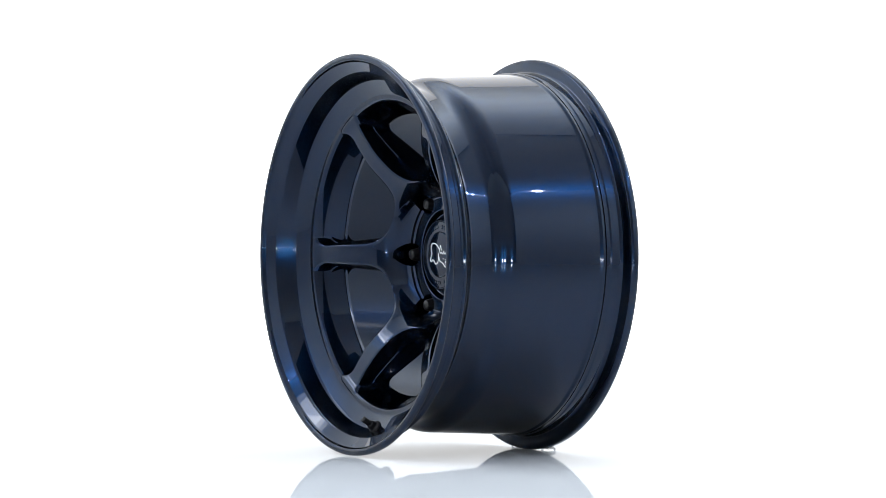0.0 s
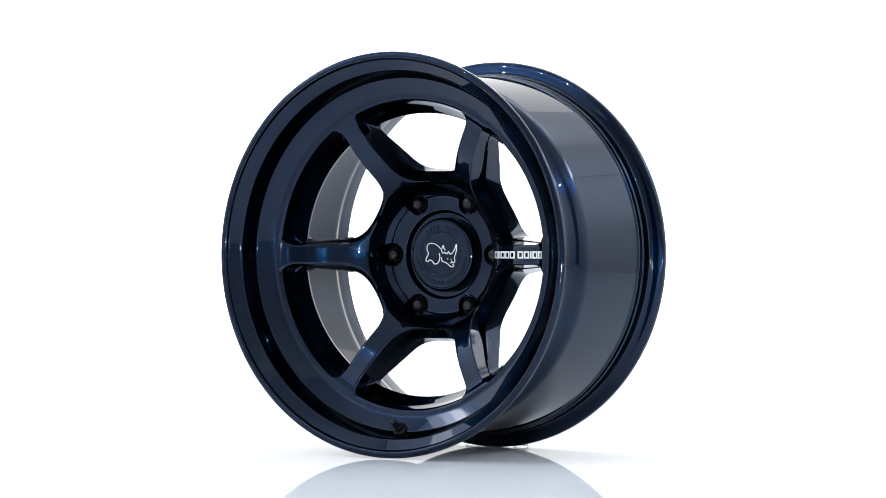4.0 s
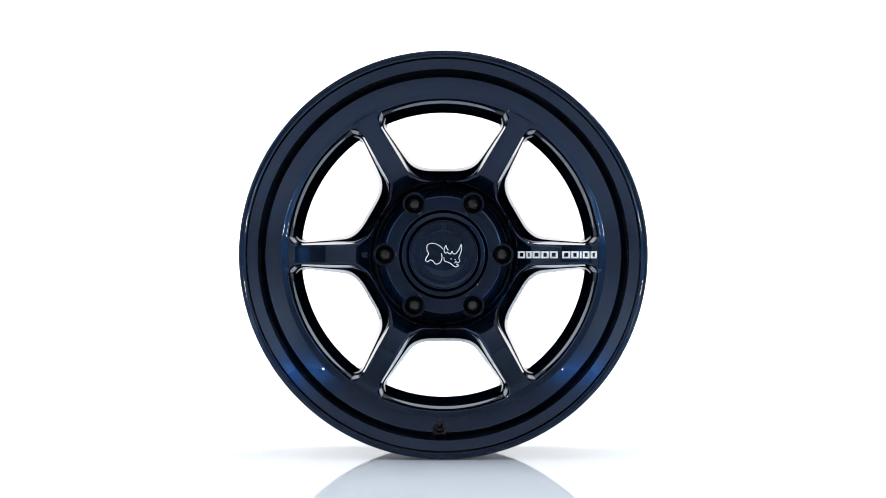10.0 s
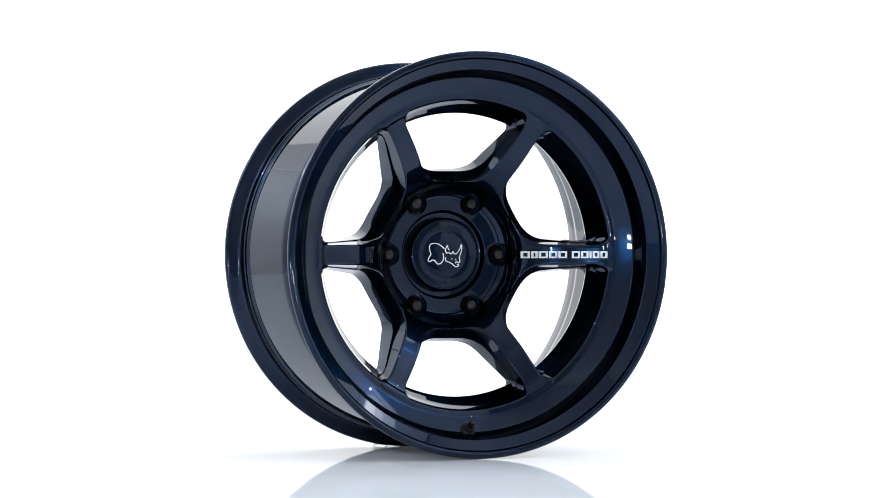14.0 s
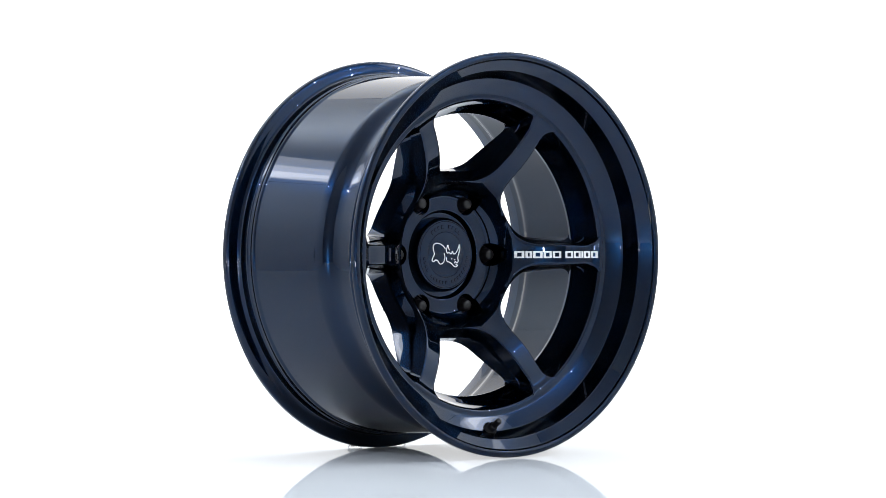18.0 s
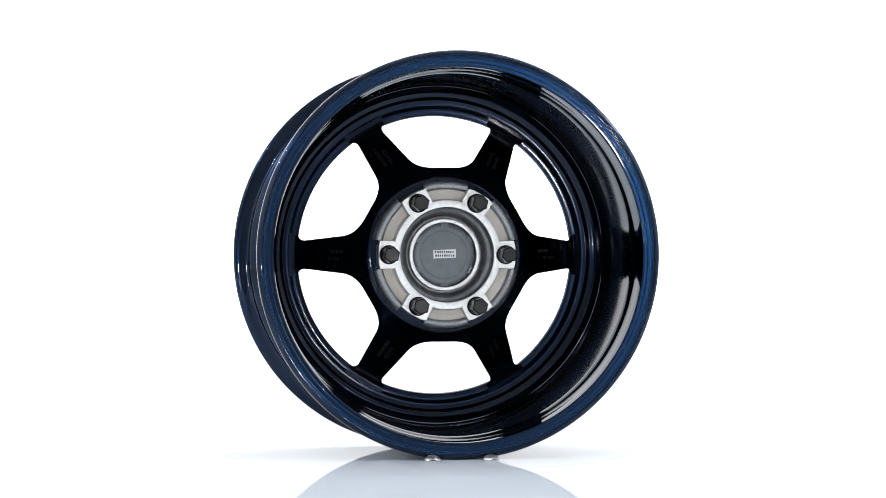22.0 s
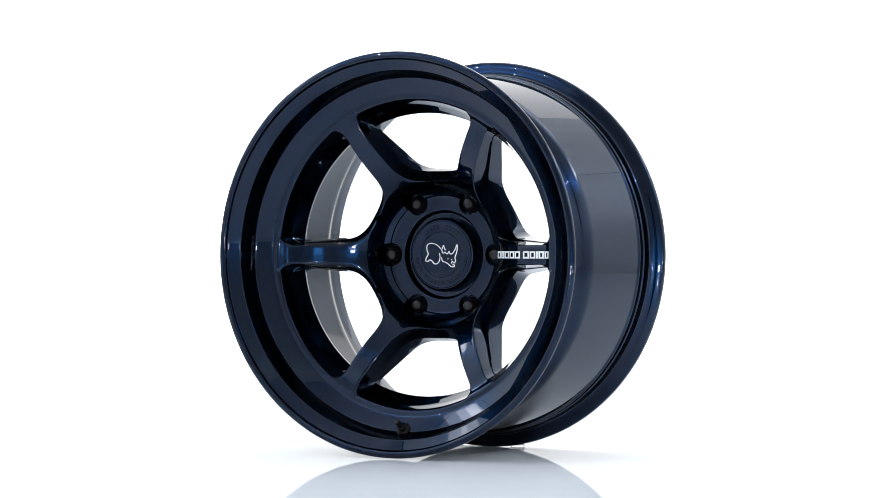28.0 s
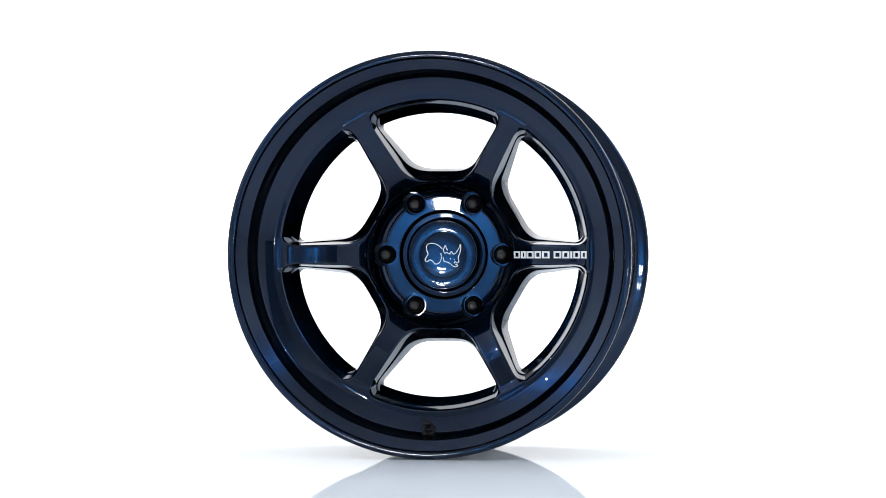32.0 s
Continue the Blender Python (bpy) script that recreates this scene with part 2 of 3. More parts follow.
def studio():
    inside = (0, -1, 1)
    slab("floor", ((-1.9, -3.1, 0), (1.9, -3.1, 0), (1.9, 2.6, 0), (-1.9, 2.6, 0)), 0.03, inside, FLOOR, "glossy white acrylic table top under the wheel", "floor")
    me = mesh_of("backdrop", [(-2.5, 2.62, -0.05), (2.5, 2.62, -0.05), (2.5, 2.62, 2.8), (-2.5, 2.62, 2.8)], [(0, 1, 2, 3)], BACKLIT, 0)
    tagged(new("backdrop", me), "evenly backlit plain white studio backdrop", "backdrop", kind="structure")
    slab("ceiling", ((-1.0, -2.6, 2.8), (1.0, -2.6, 2.8), (1.0, 2.6, 2.8), (-1.0, 2.6, 2.8)), 0.02, inside, DIM, "grey cloth scrim over the table", "ceiling")
    slab("wall_front", ((-4.1, -4.0, -0.1), (4.1, -4.0, -0.1), (4.1, -4.0, 4.3), (-4.1, -4.0, 4.3)), 0.02, inside, SCRIM, "pale cloth screen behind the camera", "wall")
    for x, way in ((-1.9, "west"), (1.9, "east")):
        slab("wall_" + way, ((x, -0.1, -0.03), (x, 2.6, -0.03), (x, 2.6, 1.34), (x, -0.1, 1.34)), 0.02, inside, SCRIM, "pale cloth side screen beside the table", "wall")
        slab("wall_" + way + "_fore", ((x, -2.2, -0.03), (x, -0.104, -0.03), (x, -0.104, 1.34), (x, -2.2, 2.2)), 0.02, inside, SCRIM, "pale cloth side screen that rises towards the front", "wall")
        # cloth sweeps that curve down from the ceiling: to the side screen at the back, with an open gap above it at the front
        for end, y0, y1, low, out, foot in (("back", 0.0, 2.6, 0, 0.9, 1.345), ("front", -2.6, -0.005, 0, 1.5, 1.25)):
            arc = [(x / 1.9 * (1.0 + out * math.cos(w)), foot + (2.8 - foot) * math.sin(w)) for w in np.linspace(math.radians(low), math.pi / 2, 21)]
            verts = [(px, y, pz) for px, pz in arc for y in (y0, y1)] + [(px + x * 0.011, y, pz + 0.02) for px, pz in arc for y in (y0, y1)]
            m = 2 * len(arc)
            faces = [(o + 2 * k, o + 2 * k + 1, o + 2 * k + 3, o + 2 * k + 2) for o in (0, m) for k in range(len(arc) - 1)]
            faces += [(2 * k + e, 2 * k + 2 + e, m + 2 * k + 2 + e, m + 2 * k + e) for e in (0, 1) for k in range(len(arc) - 1)]
            faces += [(k, k + 1, m + k + 1, m + k) for k in (0, m - 2)]
            tagged(new("wall_upper_" + way + "_" + end, mesh_of("wall_upper", verts, faces, DIM, 40)),
                   "grey cloth sweep curving down from the ceiling scrim", "wall", kind="structure")
    for name, corners, label in (
            ("wall_far_west", ((-4.2, -7, -0.8), (-4.2, 2.9, -0.8), (-4.2, 2.9, 4.8), (-4.2, -7, 4.8)), "plain dark studio side wall"),
            ("wall_far_east", ((4.2, -7, -0.8), (4.2, 2.9, -0.8), (4.2, 2.9, 4.8), (4.2, -7, 4.8)), "plain dark studio side wall"),
            ("wall_south", ((-4.2, -7, -0.8), (4.2, -7, -0.8), (4.2, -7, 4.8), (-4.2, -7, 4.8)), "plain dark wall behind the camera"),
            ("wall_north", ((-4.2, 2.9, -0.8), (4.2, 2.9, -0.8), (4.2, 2.9, 4.8), (-4.2, 2.9, 4.8)), "plain dark wall behind the backdrop"),
            ("ceiling_high", ((-4.2, -7, 4.8), (4.2, -7, 4.8), (4.2, 2.9, 4.8), (-4.2, 2.9, 4.8)), "plain dark studio ceiling"),
            ("ground", ((-4.2, -7, -0.8), (4.2, -7, -0.8), (4.2, 2.9, -0.8), (-4.2, 2.9, -0.8)), "plain dark studio ground")):
        slab(name, corners, 0.1, inside, WALL, label, name.split("_")[0])


# ---- the wheel ----
HUB_Z, SIDE = 0.2333, 0.00125
SPOKE_TOP = ((0.060, -0.0010), (0.0717, 0.0052), (0.0775, 0.0100), (0.0830, 0.0208), (0.0868, 0.0280), (0.096, 0.0367), (0.105, 0.0440), (0.115, 0.0511), (0.128, 0.0588),
             (0.140, 0.0640), (0.155, 0.0688), (0.168, 0.0722), (0.1730, 0.0740), (0.1765, 0.0770), (0.1796, 0.0793), (0.185, 0.0794), (0.200, 0.0794))


def spoke_top(r):
    """Height of the spokes' face over the turntable's axis, softened at the bends."""
    xs, ys = zip(*SPOKE_TOP)
    return float(np.mean([np.interp(r + d, xs, ys) for d in np.linspace(-0.002, 0.002, 9)]))


def spoke_back(r):
    return float(np.interp(r, (0.06, 0.09, 0.13, 0.168, 0.2), (-0.024, -0.022, 0.008, 0.038, 0.040)))


def bow(p, q, s, n):
    return [tuple((1 - w) ** 2 * a + 2 * w * (1 - w) * b + w * w * c for a, b, c in zip(p, q, s)) for w in np.linspace(0, 1, n)]


def resample(path, n):
    p = np.array(path)
    d = np.concatenate([[0], np.cumsum(np.hypot(*np.diff(p, axis=0).T))])
    w = np.linspace(0, d[-1], n)
    return np.stack([np.interp(w, d, p[:, 0]), np.interp(w, d, p[:, 1])], 1)


def joined_paths(sections):
    return np.concatenate([resample(path, n)[(1 if i else 0):] for i, (path, n) in enumerate(sections)])


def spoke_mesh():
    """One spoke with its sixth of the hub's cone. x runs out along the spoke, z across it."""
    face = joined_paths(((((0.0749, 0.0432), (0.0829, 0.0293)), 8),
                         (bow((0.0829, 0.0293), (0.0925, 0.0128), (0.112, 0.0122), 24), 16),
                         (((0.112, 0.0122), (0.162, 0.0112)), 22),
                         (bow((0.162, 0.0112), (0.174, 0.0112), (0.1780, 0.0205), 20), 12),
                         (((0.1780, 0.0205), (0.1850, 0.0225)), 4)))
    back = joined_paths(((((0.0886, 0.0512), (0.0946, 0.0408)), 8),
                         (bow((0.0946, 0.0408), (0.1043, 0.0238), (0.118, 0.0220), 24), 16),
                         (((0.118, 0.0220), (0.157, 0.0170)), 22),
                         (bow((0.157, 0.0170), (0.1640, 0.0160), (0.1655, 0.0235), 20), 12),
                         (((0.1655, 0.0235), (0.176, 0.0255)), 4)))
    # inner rows, from the pad's rim out to where the windows begin
    arc = 0.0708
    lead = [(arc * math.cos(math.pi / 6) * (1 - w) + face[0][0] * w, arc * 0.5 * (1 - w) + face[0][1] * w) for w in np.linspace(0, 1, 7)[:-1]]
    lead_back = [(arc * math.cos(math.pi / 6) * (1 - w) + back[0][0] * w, arc * 0.5 * (1 - w) + back[0][1] * w) for w in np.linspace(0, 1, 7)[:-1]]
    rows = len(lead) + len(face)
    across = [-1, -0.94, -0.86, -0.7, -0.45, -0.2, 0, 0.2, 0.45, 0.7, 0.86, 0.94, 1]
    verts, faces = [], []
    for i in range(rows):
        f = lead[i] if i < len(lead) else face[i - len(lead)]
        b = lead_back[i] if i < len(lead) else back[i - len(lead)]

        def spot(w, edge, height, drop=0.0):
            x, z = edge[0], edge[1] * w
            if i < len(lead) + 8:
                # bend the first rows to the round pad
                ang = math.atan2(edge[1], edge[0]) * w
                rad = math.hypot(*edge)
                bend = (1 - i / (len(lead) + 8)) ** 1.0
                x = x * (1 - bend) + rad * math.cos(ang) * bend
                z = z * (1 - bend) + rad * math.sin(ang) * bend
            return x, -(height(math.hypot(x, z)) - drop), z

        loop = []
        for w in across:
            edge_drop = 0.0011 * max(0.0, (abs(w) - 0.82) / 0.18) ** 2 if i > len(lead) else 0.0
            loop.append(spot(w, f, spoke_top, edge_drop))
        top_p, top_m = loop[-1], loop[0]
        bot_p, bot_m = spot(1, b, spoke_back), spot(-1, b, spoke_back)

        def wall(p, q):
            return [tuple(p[k] + (q[k] - p[k]) * (dep if k == 1 else lat) for k in range(3)) for dep, lat in walls]
        # a steep edge under the face, a shallow ledge that is wide near the hub, then a steep wall down to the back
        run = min(1.0, max(0.0, (i - len(lead) - 8) / 22))
        run = run * run * (3 - 2 * run)
        da, wa = 0.10 + 0.33 * run, 0.06 + 0.34 * run
        db, wb = 0.36 + 0.11 * run, 0.74 - 0.17 * run
        def ledge(w):
            return da + (db - da) * w, wa + (wb - wa) * w
        walls = ((da * 0.3, wa * 0.3), (da * 0.88, wa * 0.88), ledge(0.05), ledge(0.16), ledge(0.84), ledge(0.95),
                 (db + (1 - db) * 0.08, wb + (1 - wb) * 0.08), (0.97, 0.985))
        right = wall(top_p, bot_p)
        left = wall(top_m, bot_m)
        loop += right + [spot(w, b, spoke_back) for w in across[::-1]] + left[::-1]
        verts += loop
    n = len(verts) // rows
    for i in range(rows - 1):
        for k in range(n):
            j = (k + 1) % n
            faces.append((i * n + k, i * n + j, (i + 1) * n + j, (i + 1) * n + k))
    m, g = len(across), 8
    for o in (0, (rows - 1) * n):
        under = lambda k: o + m + g + (m - 1 - k)
        for k in range(1, m - 2):
            faces.append((o + k, o + k + 1, under(k + 1), under(k)))
        faces.append((o + m - 2, o + m - 1, *[o + m + q for q in range(g)], under(m - 1), under(m - 2)))
        faces.append((o + 1, o, *[o + n - 1 - q for q in range(g)], under(0), under(1)))
    return mesh_of("spoke", verts, faces, PAINT, 30)


def ribbon(name, path, width, a0, a1, mat, closed=False):
    """A raised line that follows a path in the wheel's face plane."""
    p = [Vector(v) for v in path]
    n = len(p)
    verts, faces = [], []
    for i in range(n):
        q = p[(i - 1) % n] if (closed or i) else p[i]
        s = p[(i + 1) % n] if (closed or i < n - 1) else p[i]
        d = (s - q).normalized()
        side = Vector((-d.y, d.x)) * width / 2
        for v, a in ((p[i] + side, a0), (p[i] + side * 0.8, a1), (p[i] - side * 0.8, a1), (p[i] - side, a0)):
            verts.append((v.x, -a, v.y))
    for i in range(n if closed else n - 1):
        j = (i + 1) % n
        for k in range(4):
            h = (k + 1) % 4
            faces.append((i * 4 + k, i * 4 + h, j * 4 + h, j * 4 + k))
    if not closed:
        faces += [(0, 1, 2, 3), tuple((n - 1) * 4 + k for k in (3, 2, 1, 0))]
    return mesh_of(name, verts, faces, mat, 30)


def smooth_path(points, closed=False, steps=6):
    p, out = [Vector(v) for v in points], []
    n = len(p)
    for i in range(n if closed else n - 1):
        a = p[(i - 1) % n] if (closed or i) else p[i]
        b, c = p[i], p[(i + 1) % n]
        d = p[(i + 2) % n] if (closed or i + 2 < n) else c
        for k in range(steps):
            w = k / steps
            out.append(0.5 * (2 * b + (c - a) * w + (2 * a - 5 * b + 4 * c - d) * w * w + (3 * b - a - 3 * c + d) * w ** 3))
    if not closed:
        out.append(p[-1])
    return out


def stem_pose(a, r, slope):
    """At axial a and radius r below the hub, leaning up towards the axis."""
    return pose(-0.004, -a, -r, -slope, 0, 0)


def build_wheel():
    wheel = tagged(new("wheel"), "glossy navy blue six-spoke alloy wheel upright on a white table", "wheel")
    wheel.empty_display_size = 0.05
    base = Matrix.Translation((SIDE, 0, HUB_Z))

    def add(name, me, label="", m=Matrix(), parent=None):
        return part(name, me, parent or wheel, label, m if parent else base @ m)

    # rim: outside from face to back, then inside back to the face
    rim = rounded([
        (0.1270, 0.2278, 0.002), (0.1256, 0.2325, 0.0035), (0.1190, 0.2325, 0.0035), (0.1168, 0.2272, 0.003), (0.1160, 0.2150, 0.004),
        (0.1015, 0.2143, 0.001), (0.1005, 0.2146, 0.001), (0.0975, 0.2147, 0.001), (0.0963, 0.2160, 0.001), (0.0938, 0.2160, 0.002),
        (0.0915, 0.2140, 0.002), (0.0775, 0.1952, 0.004), (0.0450, 0.1957, 0.010), (0.0325, 0.2083, 0.012), (-0.0820, 0.2143, 0.002),
        (-0.0840, 0.2164, 0.001), (-0.0875, 0.2164, 0.001), (-0.0895, 0.2152, 0.001), (-0.0945, 0.2156, 0.001), (-0.0955, 0.2166, 0.001),
        (-0.1090, 0.2170, 0.004), (-0.1112, 0.2280, 0.003), (-0.1130, 0.2334, 0.003), (-0.1205, 0.2334, 0.004), (-0.1238, 0.2290, 0.002),
        (-0.1238, 0.2272, 0.0006), (-0.1226, 0.2266, 0.0006), (-0.1226, 0.2246, 0.0006), (-0.1218, 0.2240, 0.0006), (-0.1216, 0.2196, 0.0006), (-0.1208, 0.2188, 0.0006), (-0.1206, 0.2142, 0.002), (-0.1000, 0.2128, 0.003),
        (-0.0930, 0.2122, 0.002), (-0.0860, 0.2094, 0.003), (-0.0800, 0.2086, 0.002), (0.0230, 0.2020, 0.006), (0.0300, 0.1945, 0.003), (0.0320, 0.1915, 0.003), (0.0330, 0.1870, 0.002),
        (0.0390, 0.1850, 0.002), (0.0400, 0.1780, 0.003), (0.0385, 0.1735, 0.002), (0.0392, 0.1662, 0.001), (0.0440, 0.1650, 0.0008), (0.0500, 0.1682, 0.003),
        (0.0640, 0.1748, 0.004), (0.0768, 0.1788, 0.002), (0.0790, 0.1812, 0.001),
        (0.0798, 0.1868, 0.001), (0.0814, 0.1896, 0.0012), (0.0906, 0.2047, 0.0022), (0.1133, 0.2109, 0.0022), (0.1223, 0.2234, 0.0012),
        (0.1262, 0.2247, 0.0012)], 4)
    # inward faces of the barrel take the paint with shade in its colour
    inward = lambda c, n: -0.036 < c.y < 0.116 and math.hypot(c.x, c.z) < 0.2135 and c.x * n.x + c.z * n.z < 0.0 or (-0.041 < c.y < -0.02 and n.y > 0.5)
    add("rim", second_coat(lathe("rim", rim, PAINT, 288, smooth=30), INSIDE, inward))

    # wells for the nuts
    well = prism("well", ring_points(0.0136, 48), -0.0110, 0.06, PAINT, 0.0001)
    bolt = 0.0693
    spoke = cut(spoke_mesh(), [(well, pose(bolt, 0, 0))], 30)
    # the spokes' backs get the shade-darkened paint as well
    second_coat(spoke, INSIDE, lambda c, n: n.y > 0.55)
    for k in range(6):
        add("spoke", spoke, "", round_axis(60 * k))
    rng = random.Random(4)
    for k in range(6):
        for row, z in ((0, 0.0035), (1, -0.0045)):
            x = 0.116 + rng.uniform(0, 0.008)
            v, f = [], []
            for q in range(rng.randint(5, 9)):
                w, h = rng.uniform(0.0012, 0.0026), rng.uniform(0.0016, 0.0022)
                b = len(v)
                for px, pz in ((x, z - h), (x + w, z - h), (x + w, z + h), (x, z + h)):
                    v += [(px, -spoke_back(px) - 0.0006, pz), (px, -spoke_back(px) + 0.0005, pz)]
                f += [(b, b + 2, b + 4, b + 6), (b + 1, b + 3, b + 5, b + 7), (b, b + 1, b + 3, b + 2), (b + 2, b + 3, b + 5, b + 4), (b + 4, b + 5, b + 7, b + 6), (b + 6, b + 7, b + 1, b)]
                x += w + 0.0008
            add("cast_mark", mesh_of("cast_mark", v, f, BLACK, 0), "row of small cast bars on the spoke's back", round_axis(60 * k))
    hub = lathe("hub", rounded([(-0.0080, 0.020, 0), (-0.0080, 0.0505, 0.002), (-0.0008, 0.0520, 0.0008), (0.0, 0.0530, 0.0006),
                                (0.0, 0.0688, 0.0015), (0.0022, 0.0712, 0.0008), (-0.0235, 0.0712, 0), (-0.0235, 0.0575, 0), (-0.0092, 0.0562, 0), (-0.0092, 0.020, 0)], 4), PAINT, 144)
    hub = cut(hub, [(well, pose(bolt * math.cos(k * math.pi / 3), 0, bolt * math.sin(k * math.pi / 3))) for k in range(6)], 30)
    add("hub", hub)

    # centre cap with its engraved rings, line emblem and raised letter shapes
    cap = add("center_cap", lathe("center_cap", rounded([
        (-0.0085, 0.0, 0), (-0.0085, 0.0440, 0), (-0.0005, 0.0440, 0.0015), (0.0030, 0.0425, 0.0015), (0.0046, 0.0405, 0.001), (0.0046, 0.0397, 0.0002),
        (0.0040, 0.0393, 0.0002), (0.0046, 0.0389, 0.0002), (0.0046, 0.0272, 0.0002), (0.0041, 0.0268, 0.0002), (0.0046, 0.0264, 0.0002),
        (0.0047, 0.012, 0.003), (0.0048, 0.0, 0)], 3), PAINT, 128), "round navy centre cap with white line emblem")
    u = 0.0221 / 100
    lines = [
        ([(-3, 30), (-18, 45), (-42, 58), (-68, 60), (-86, 50), (-88, 26), (-80, 5), (-90, -14), (-96, -30), (-84, -37), (-72, -28), (-56, -34), (-44, -48),
          (-28, -48), (-14, -36), (-8, -14), (-12, 8)], False),
        ([(20, 14), (10, 8), (3, 24), (8, 40), (14, 50), (18, 34), (26, 24)], False),
        ([(20, 14), (36, 4), (46, 18), (52, 6), (66, 6), (84, 30), (94, 54), (96, 30), (90, 6), (82, -16), (86, -34), (76, -44), (66, -36), (60, -46)], False),
        ([(2, -14), (6, -34), (24, -40), (40, -48), (56, -62), (72, -64), (80, -56), (68, -52)], False)]
    for pts, closed in lines:
        add("emblem_line", ribbon("emblem_line", [(x * u, z * u) for x, z in smooth_path(pts, closed)], 0.00125, 0.0040, 0.00515, WHITE, closed), "white printed emblem line", parent=cap)
    for x, z in ((40, -22), (62, -26)):
        add("emblem_dot", prism("emblem_dot", [(x * u + px, z * u + pz) for px, pz in ring_points(0.0007, 10)], 0.0040, 0.0051, WHITE, 0.0001), "white printed emblem dot", parent=cap)
    for start, step, count, size, height in ((128, -9.6, 9, 0.0038, 0.0044), (188, 8.3, 21, 0.0026, 0.0036)):
        letter = prism("raised_letter", [(0.0331 - height / 2, -size / 2), (0.0331 + height / 2, -size / 2), (0.0331 + height / 2, size / 2), (0.0331 - height / 2, size / 2)],
                       0.0040, 0.0052, PAINT, 0.0005)
        for k in range(count):
            if (count == 9 and k == 4) or (count == 21 and k in (4, 11)):
                continue
            add("raised_letter", letter, "", round_axis(start + step * k), cap)

    # nuts in the wells, bolts behind
    nut = lathe("lug_nut", rounded([(-0.0125, 0.0, 0), (-0.0125, 0.0115, 0), (-0.0095, 0.0110, 0.001), (-0.0060, 0.0082, 0.001), (-0.0010, 0.0074, 0.002),
                                    (0.0042, 0.0060, 0.0016), (0.0052, 0.0034, 0.001), (0.0054, 0.0, 0)], 4), BLACK, 36)
    head = prism("bolt", ring_points(0.0098, 6, 0.3), 0.0, 0.0175, BLACK, 0.0016)
    collar = lathe("collar", rounded([(0.0, 0.0, 0), (0.0, 0.0112, 0.0005), (0.0028, 0.0112, 0.0008), (0.0045, 0.0094, 0.0008), (0.0075, 0.0094, 0.0008), (0.0075, 0.0, 0)], 3), BLACK, 36)
    for k in range(6):
        spot = (bolt * math.cos(k * math.pi / 3), bolt * math.sin(k * math.pi / 3))
        add("lug_nut", nut, "black conical lug nut", pose(spot[0], 0, spot[1]))
        b = add("bolt", head, "black hexagonal bolt head at the back", pose(spot[0], 0.0455, spot[1], 0, 0, 180))
        add("collar", collar, "", pose(0, 0.0075, 0), b)

    # back of the hub: bare mounting face with six arms and cast pockets
    ring = add("mounting_ring", lathe("mounting_ring", rounded([(-0.020, 0.0556, 0), (-0.038, 0.0556, 0.0008), (-0.038, 0.0640, 0.001), (-0.022, 0.0660, 0)], 3), SILVER, 128),
               "bare machined aluminium mounting ring")
    outline = [(0.0600, -0.0150), (0.0640, -0.0165), (0.0795, -0.0165), (0.0812, -0.0100), (0.0818, 0.0), (0.0812, 0.0100), (0.0795, 0.0165), (0.0640, 0.0165), (0.0600, 0.0150)]
    arm = prism("mounting_arm", outline, 0.020, 0.0381, SILVER, 0.0006)
    for k in range(6):
        # seen from behind the arms lie at the spokes' angles
        add("mounting_arm", arm, "bare machined aluminium arm", pose(0, 0, 0, 0, 0, 180) @ round_axis(60 * k), ring)
    def sector(name, section, half, mat):
        """A closed section (axial, radius) swept over part of a circle between two arms, its ends drawn in."""
        v, f, steps, n = [], [], 18, len(section)
        mid_a, mid_r = sum(p[0] for p in section) / n, sum(p[1] for p in section) / n
        for k in range(steps + 1):
            ang = math.radians(30 + (k / steps - 0.5) * 2 * half)
            pull = 0.94 if k in (0, steps) else 1.0
            for a, r in section:
                r, a = mid_r + (r - mid_r) * pull, mid_a + (a - mid_a) * pull
                v.append((r * math.cos(ang), -a, r * math.sin(ang)))
        for k in range(steps):
            f += [(k * n + i, k * n + (i + 1) % n, (k + 1) * n + (i + 1) % n, (k + 1) * n + i) for i in range(n)]
        return mesh_of(name, v, f + [tuple(range(n)), tuple(steps * n + i for i in range(n))], mat, 35)

    floor_section = [(-0.0300, 0.0610), (-0.0275, 0.0632), (-0.0268, 0.0660), (-0.0268, 0.0752), (-0.0272, 0.0790), (-0.0200, 0.0790), (-0.0200, 0.0610)]
    lip_section = rounded([(-0.0200, 0.0762, 0), (-0.0278, 0.0764, 0.0008), (-0.0312, 0.0786, 0.0012), (-0.0318, 0.0822, 0.002), (-0.0290, 0.0866, 0.003), (-0.0200, 0.0886, 0.001)], 4)
    pocket_floor, pocket_lip = sector("pocket", floor_section, 18.5, CAST), sector("pocket_lip", lip_section, 18.0, LIP)
    for k in range(6):
        pocket = add("pocket", pocket_floor, "bare cast aluminium pocket", round_axis(60 * k))
        add("pocket_lip", pocket_lip, "dark rounded outer lip of the pocket", Matrix(), pocket)
    bore = add("bore", lathe("bore", rounded([(-0.037, 0.0557, 0), (-0.0250, 0.0552, 0.003), (-0.0220, 0.0500, 0.003), (-0.0130, 0.0455, 0.002), (-0.0130, 0.0425, 0.001),
                                     (-0.0210, 0.0422, 0.0008), (-0.0210, 0.0378, 0.0008), (-0.0095, 0.0372, 0), (-0.0095, 0.0560, 0)], 3), BORE, 128), "dull turned centre bore")
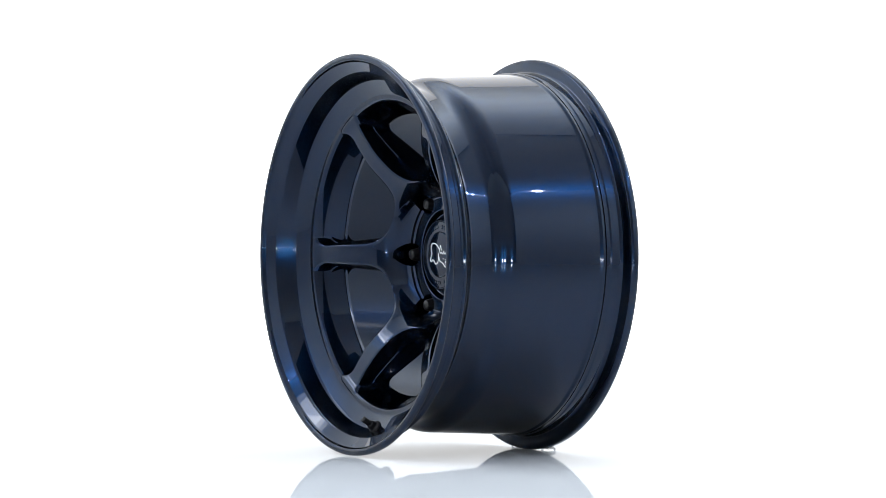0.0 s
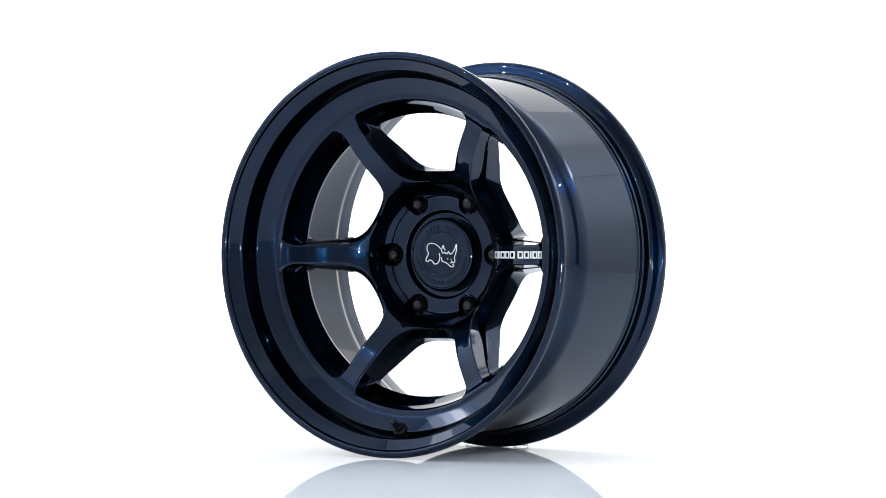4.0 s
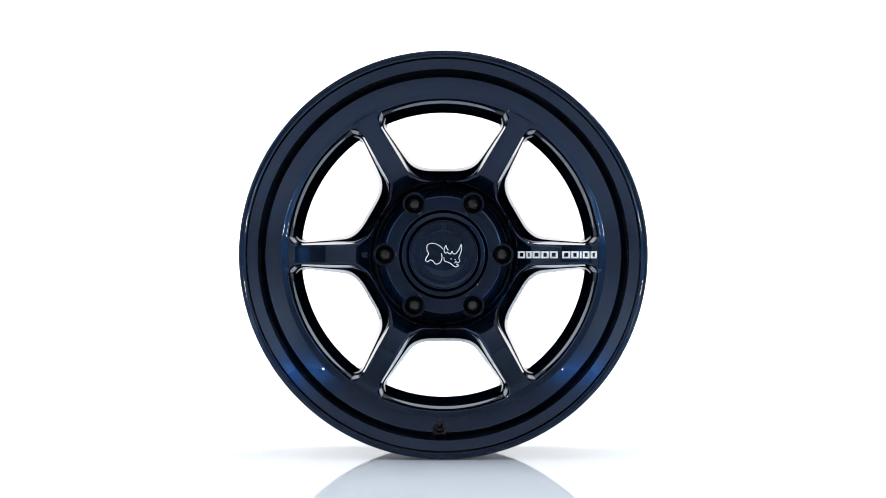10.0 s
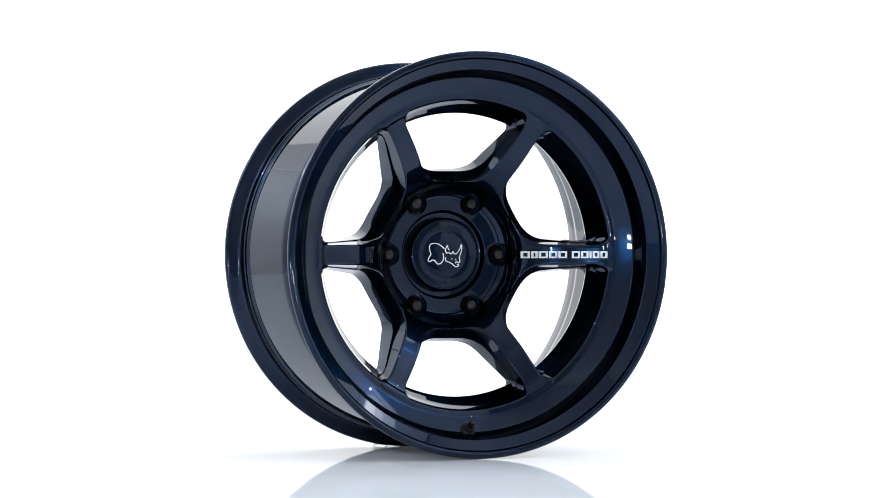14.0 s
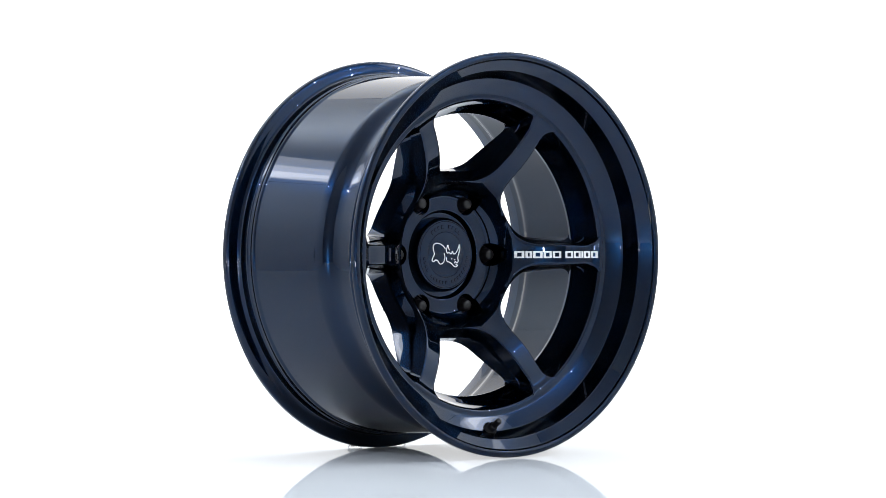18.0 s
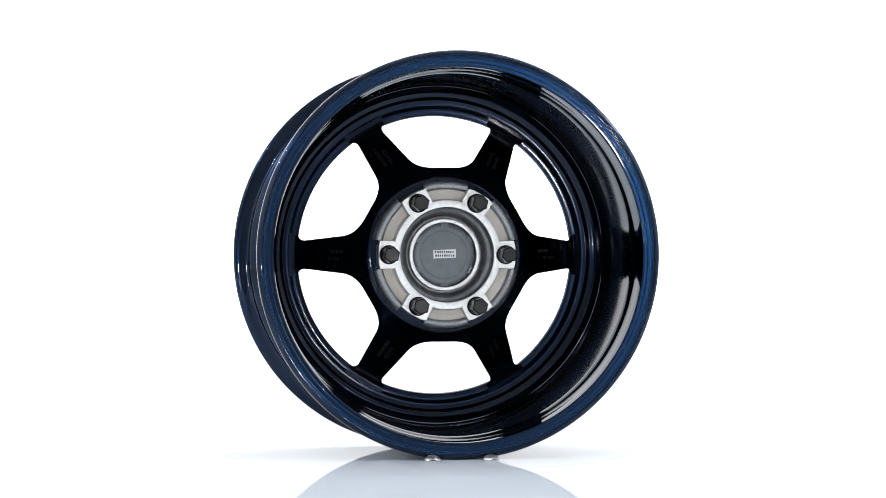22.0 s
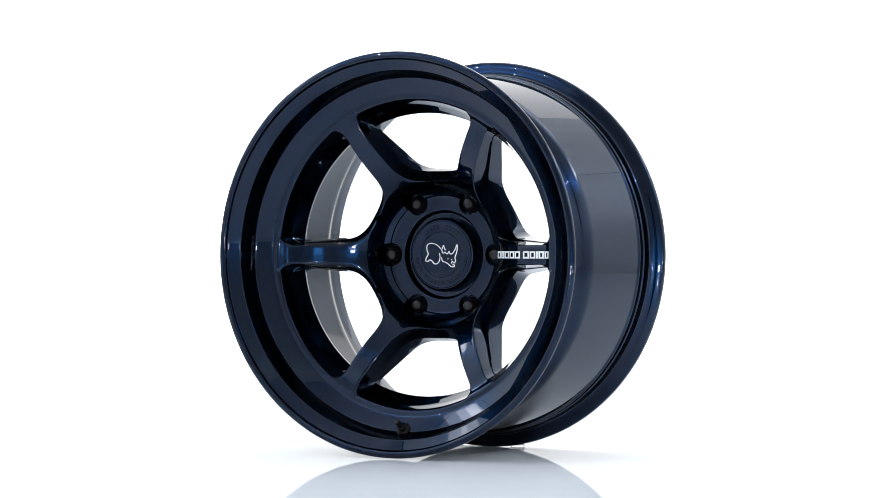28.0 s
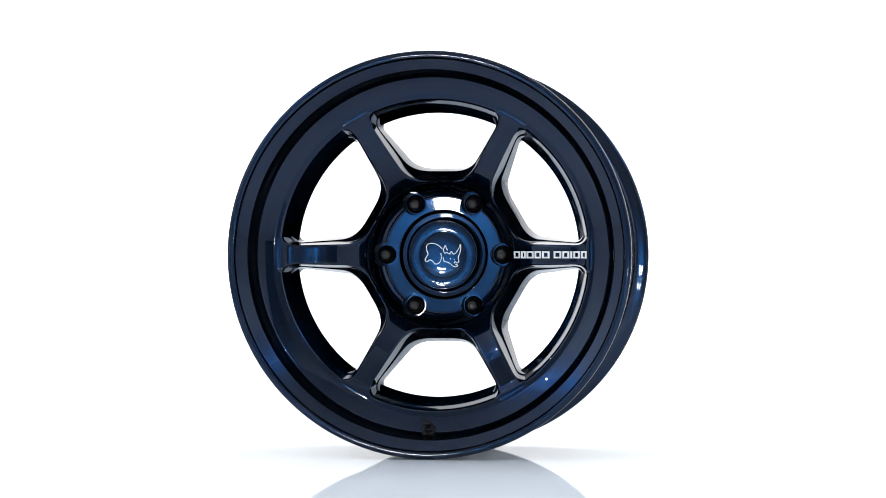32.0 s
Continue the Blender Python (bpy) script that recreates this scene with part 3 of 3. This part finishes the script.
    add("bore_lip", lathe("bore_lip", rounded([(-0.0205, 0.0376, 0), (-0.0218, 0.0380, 0.0005), (-0.0218, 0.0420, 0.0005), (-0.0205, 0.0424, 0)], 3), SILVER, 96), "bright turned lip", parent=bore)
    back = add("cap_back", lathe("cap_back", rounded([(-0.0090, 0.0, 0), (-0.0160, 0.0, 0), (-0.0160, 0.0275, 0.0003), (-0.0155, 0.0280, 0.0002), (-0.0160, 0.0285, 0.0003), (-0.0160, 0.0335, 0.001),
                                                      (-0.0140, 0.0370, 0.001), (-0.0090, 0.0370, 0)], 3), GREY, 96), "grey plastic back of the centre cap")
    clip = prism("clip", [(0.0335, -0.0045), (0.0370, -0.0045), (0.0370, 0.0045), (0.0335, 0.0045)], 0.0120, 0.0185, GREY, 0.0005)
    for k in range(6):
        add("clip", clip, "", pose(0, 0, 0, 0, 0, 180) @ round_axis(30 + 60 * k), back)
    flip = pose(0, 0, 0, 0, 0, 180)
    sticker = add("sticker", prism("sticker", [(-0.0125, -0.0045), (0.0145, -0.0035), (0.0142, 0.0065), (-0.0128, 0.0055)], 0.0159, 0.0163, STICKER, 0.0001), "small white paper sticker with printed lines", flip, back)
    for row, z in ((0, 0.0032), (1, -0.0010)):
        for k in range(9):
            w = 0.0011 + 0.0006 * ((k * 7 + row * 3) % 4) / 3
            x = -0.0105 + k * 0.0026 + 0.0003 * row
            add("printed_bar", prism("printed_bar", [(x, z - 0.0012), (x + w, z - 0.0012), (x + w, z + 0.0012), (x, z + 0.0012)], 0.0162, 0.0165, INK, 0.0001), "", parent=sticker)

    # white print along one spoke, as plain rectangular outlines and bars
    spans = [(0.0870, 0.0955), (0.0966, 0.1028), (0.1037, 0.1128), (0.1139, 0.1223), (0.1234, 0.1325),
             (0.1375, 0.1468), (0.1479, 0.1563), (0.1575, 0.1598), (0.1610, 0.1688), (0.1699, 0.1770)]
    for r0, r1 in spans:
        v, f, n, t = [], [], 8, 0.0018
        if r1 - r0 > 0.004:
            boxes = ((r0, r1, -0.0041, -0.0041 + t), (r0, r1, 0.0041 - t, 0.0041), (r0, r0 + t * 1.25, -0.0041 + t, 0.0041 - t), (r1 - t * 1.25, r1, -0.0041 + t, 0.0041 - t))
        else:
            boxes = ((r0, r1, -0.0041, 0.0041),)
        for p0, p1, z0, z1 in boxes:
            b = len(v)
            for k in range(n + 1):
                r = p0 + (p1 - p0) * k / n
                h = spoke_top(r)
                v += [(r, -(h - 0.0006), z0), (r, -(h + 0.00035), z0), (r, -(h + 0.00035), z1), (r, -(h - 0.0006), z1)]
            for k in range(n):
                f += [(b + k * 4 + i, b + k * 4 + (i + 1) % 4, b + k * 4 + 4 + (i + 1) % 4, b + k * 4 + 4 + i) for i in range(4)]
            f += [tuple(b + i for i in range(4)), tuple(b + n * 4 + i for i in range(4))]
        add("printed_block", mesh_of("printed_block", v, f, WHITE, 30), "white printed rectangular outline on the spoke")

    # valve stem: through the slope of the lip at the foot of the wheel
    lean = math.degrees(math.atan2(0.012, 0.019))
    stem = add("valve_stem", lathe("valve_stem", rounded([(-0.012, 0.0, 0), (-0.012, 0.0040, 0), (0.0020, 0.0040, 0), (0.0020, 0.0085, 0.001), (0.0050, 0.0085, 0.0015), (0.0065, 0.0058, 0.001),
                                                        (0.0115, 0.0050, 0.001), (0.0120, 0.0038, 0.0005), (0.0225, 0.0036, 0.001), (0.0232, 0.0, 0)], 3), RUBBER, 32),
               "black valve stem with cap", stem_pose(0.086, 0.2030, lean))
    add("valve_nut", prism("valve_nut", ring_points(0.0085, 6, 0.2), -0.0195, -0.0085, RUBBER, 0.001), "black nut behind the valve", parent=stem)
    return wheel


def build_feet():
    out = []
    for side in (-1, 1):
        prof = rounded([(0.0, 0.0, 0), (0.0, 0.0085, 0.0005), (0.0028, 0.0088, 0.0015), (0.0055, 0.0062, 0.002), (0.0068, 0.0, 0)], 4)
        verts, faces, n = [], [], len(prof)
        for k in range(28):
            c, s = math.cos(2 * math.pi * k / 28), math.sin(2 * math.pi * k / 28)
            verts += [(SIDE + side * 0.034 + r * c, 0.1255 + r * s, h) for h, r in prof]
        for k in range(28):
            j = (k + 1) % 28
            for i in range(n - 1):
                faces.append((k * n + i, k * n + i + 1, j * n + i + 1, j * n + i))
        out.append(tagged(new("bumper_foot", mesh_of("bumper_foot", verts, faces, CLEAR, 40)), "small clear silicone foot wedged under the wheel's back edge", "foot", "clear feet under the wheel"))
    return out


studio()
wheel = build_wheel()
feet = build_feet()


def motions():
    rows = [(t, pose(-0.00065, 0, 0, 0, 0, a)) for t, a in TURN]
    walk(wheel, rows)
    for foot in feet:
        walk(foot, rows)


motions()
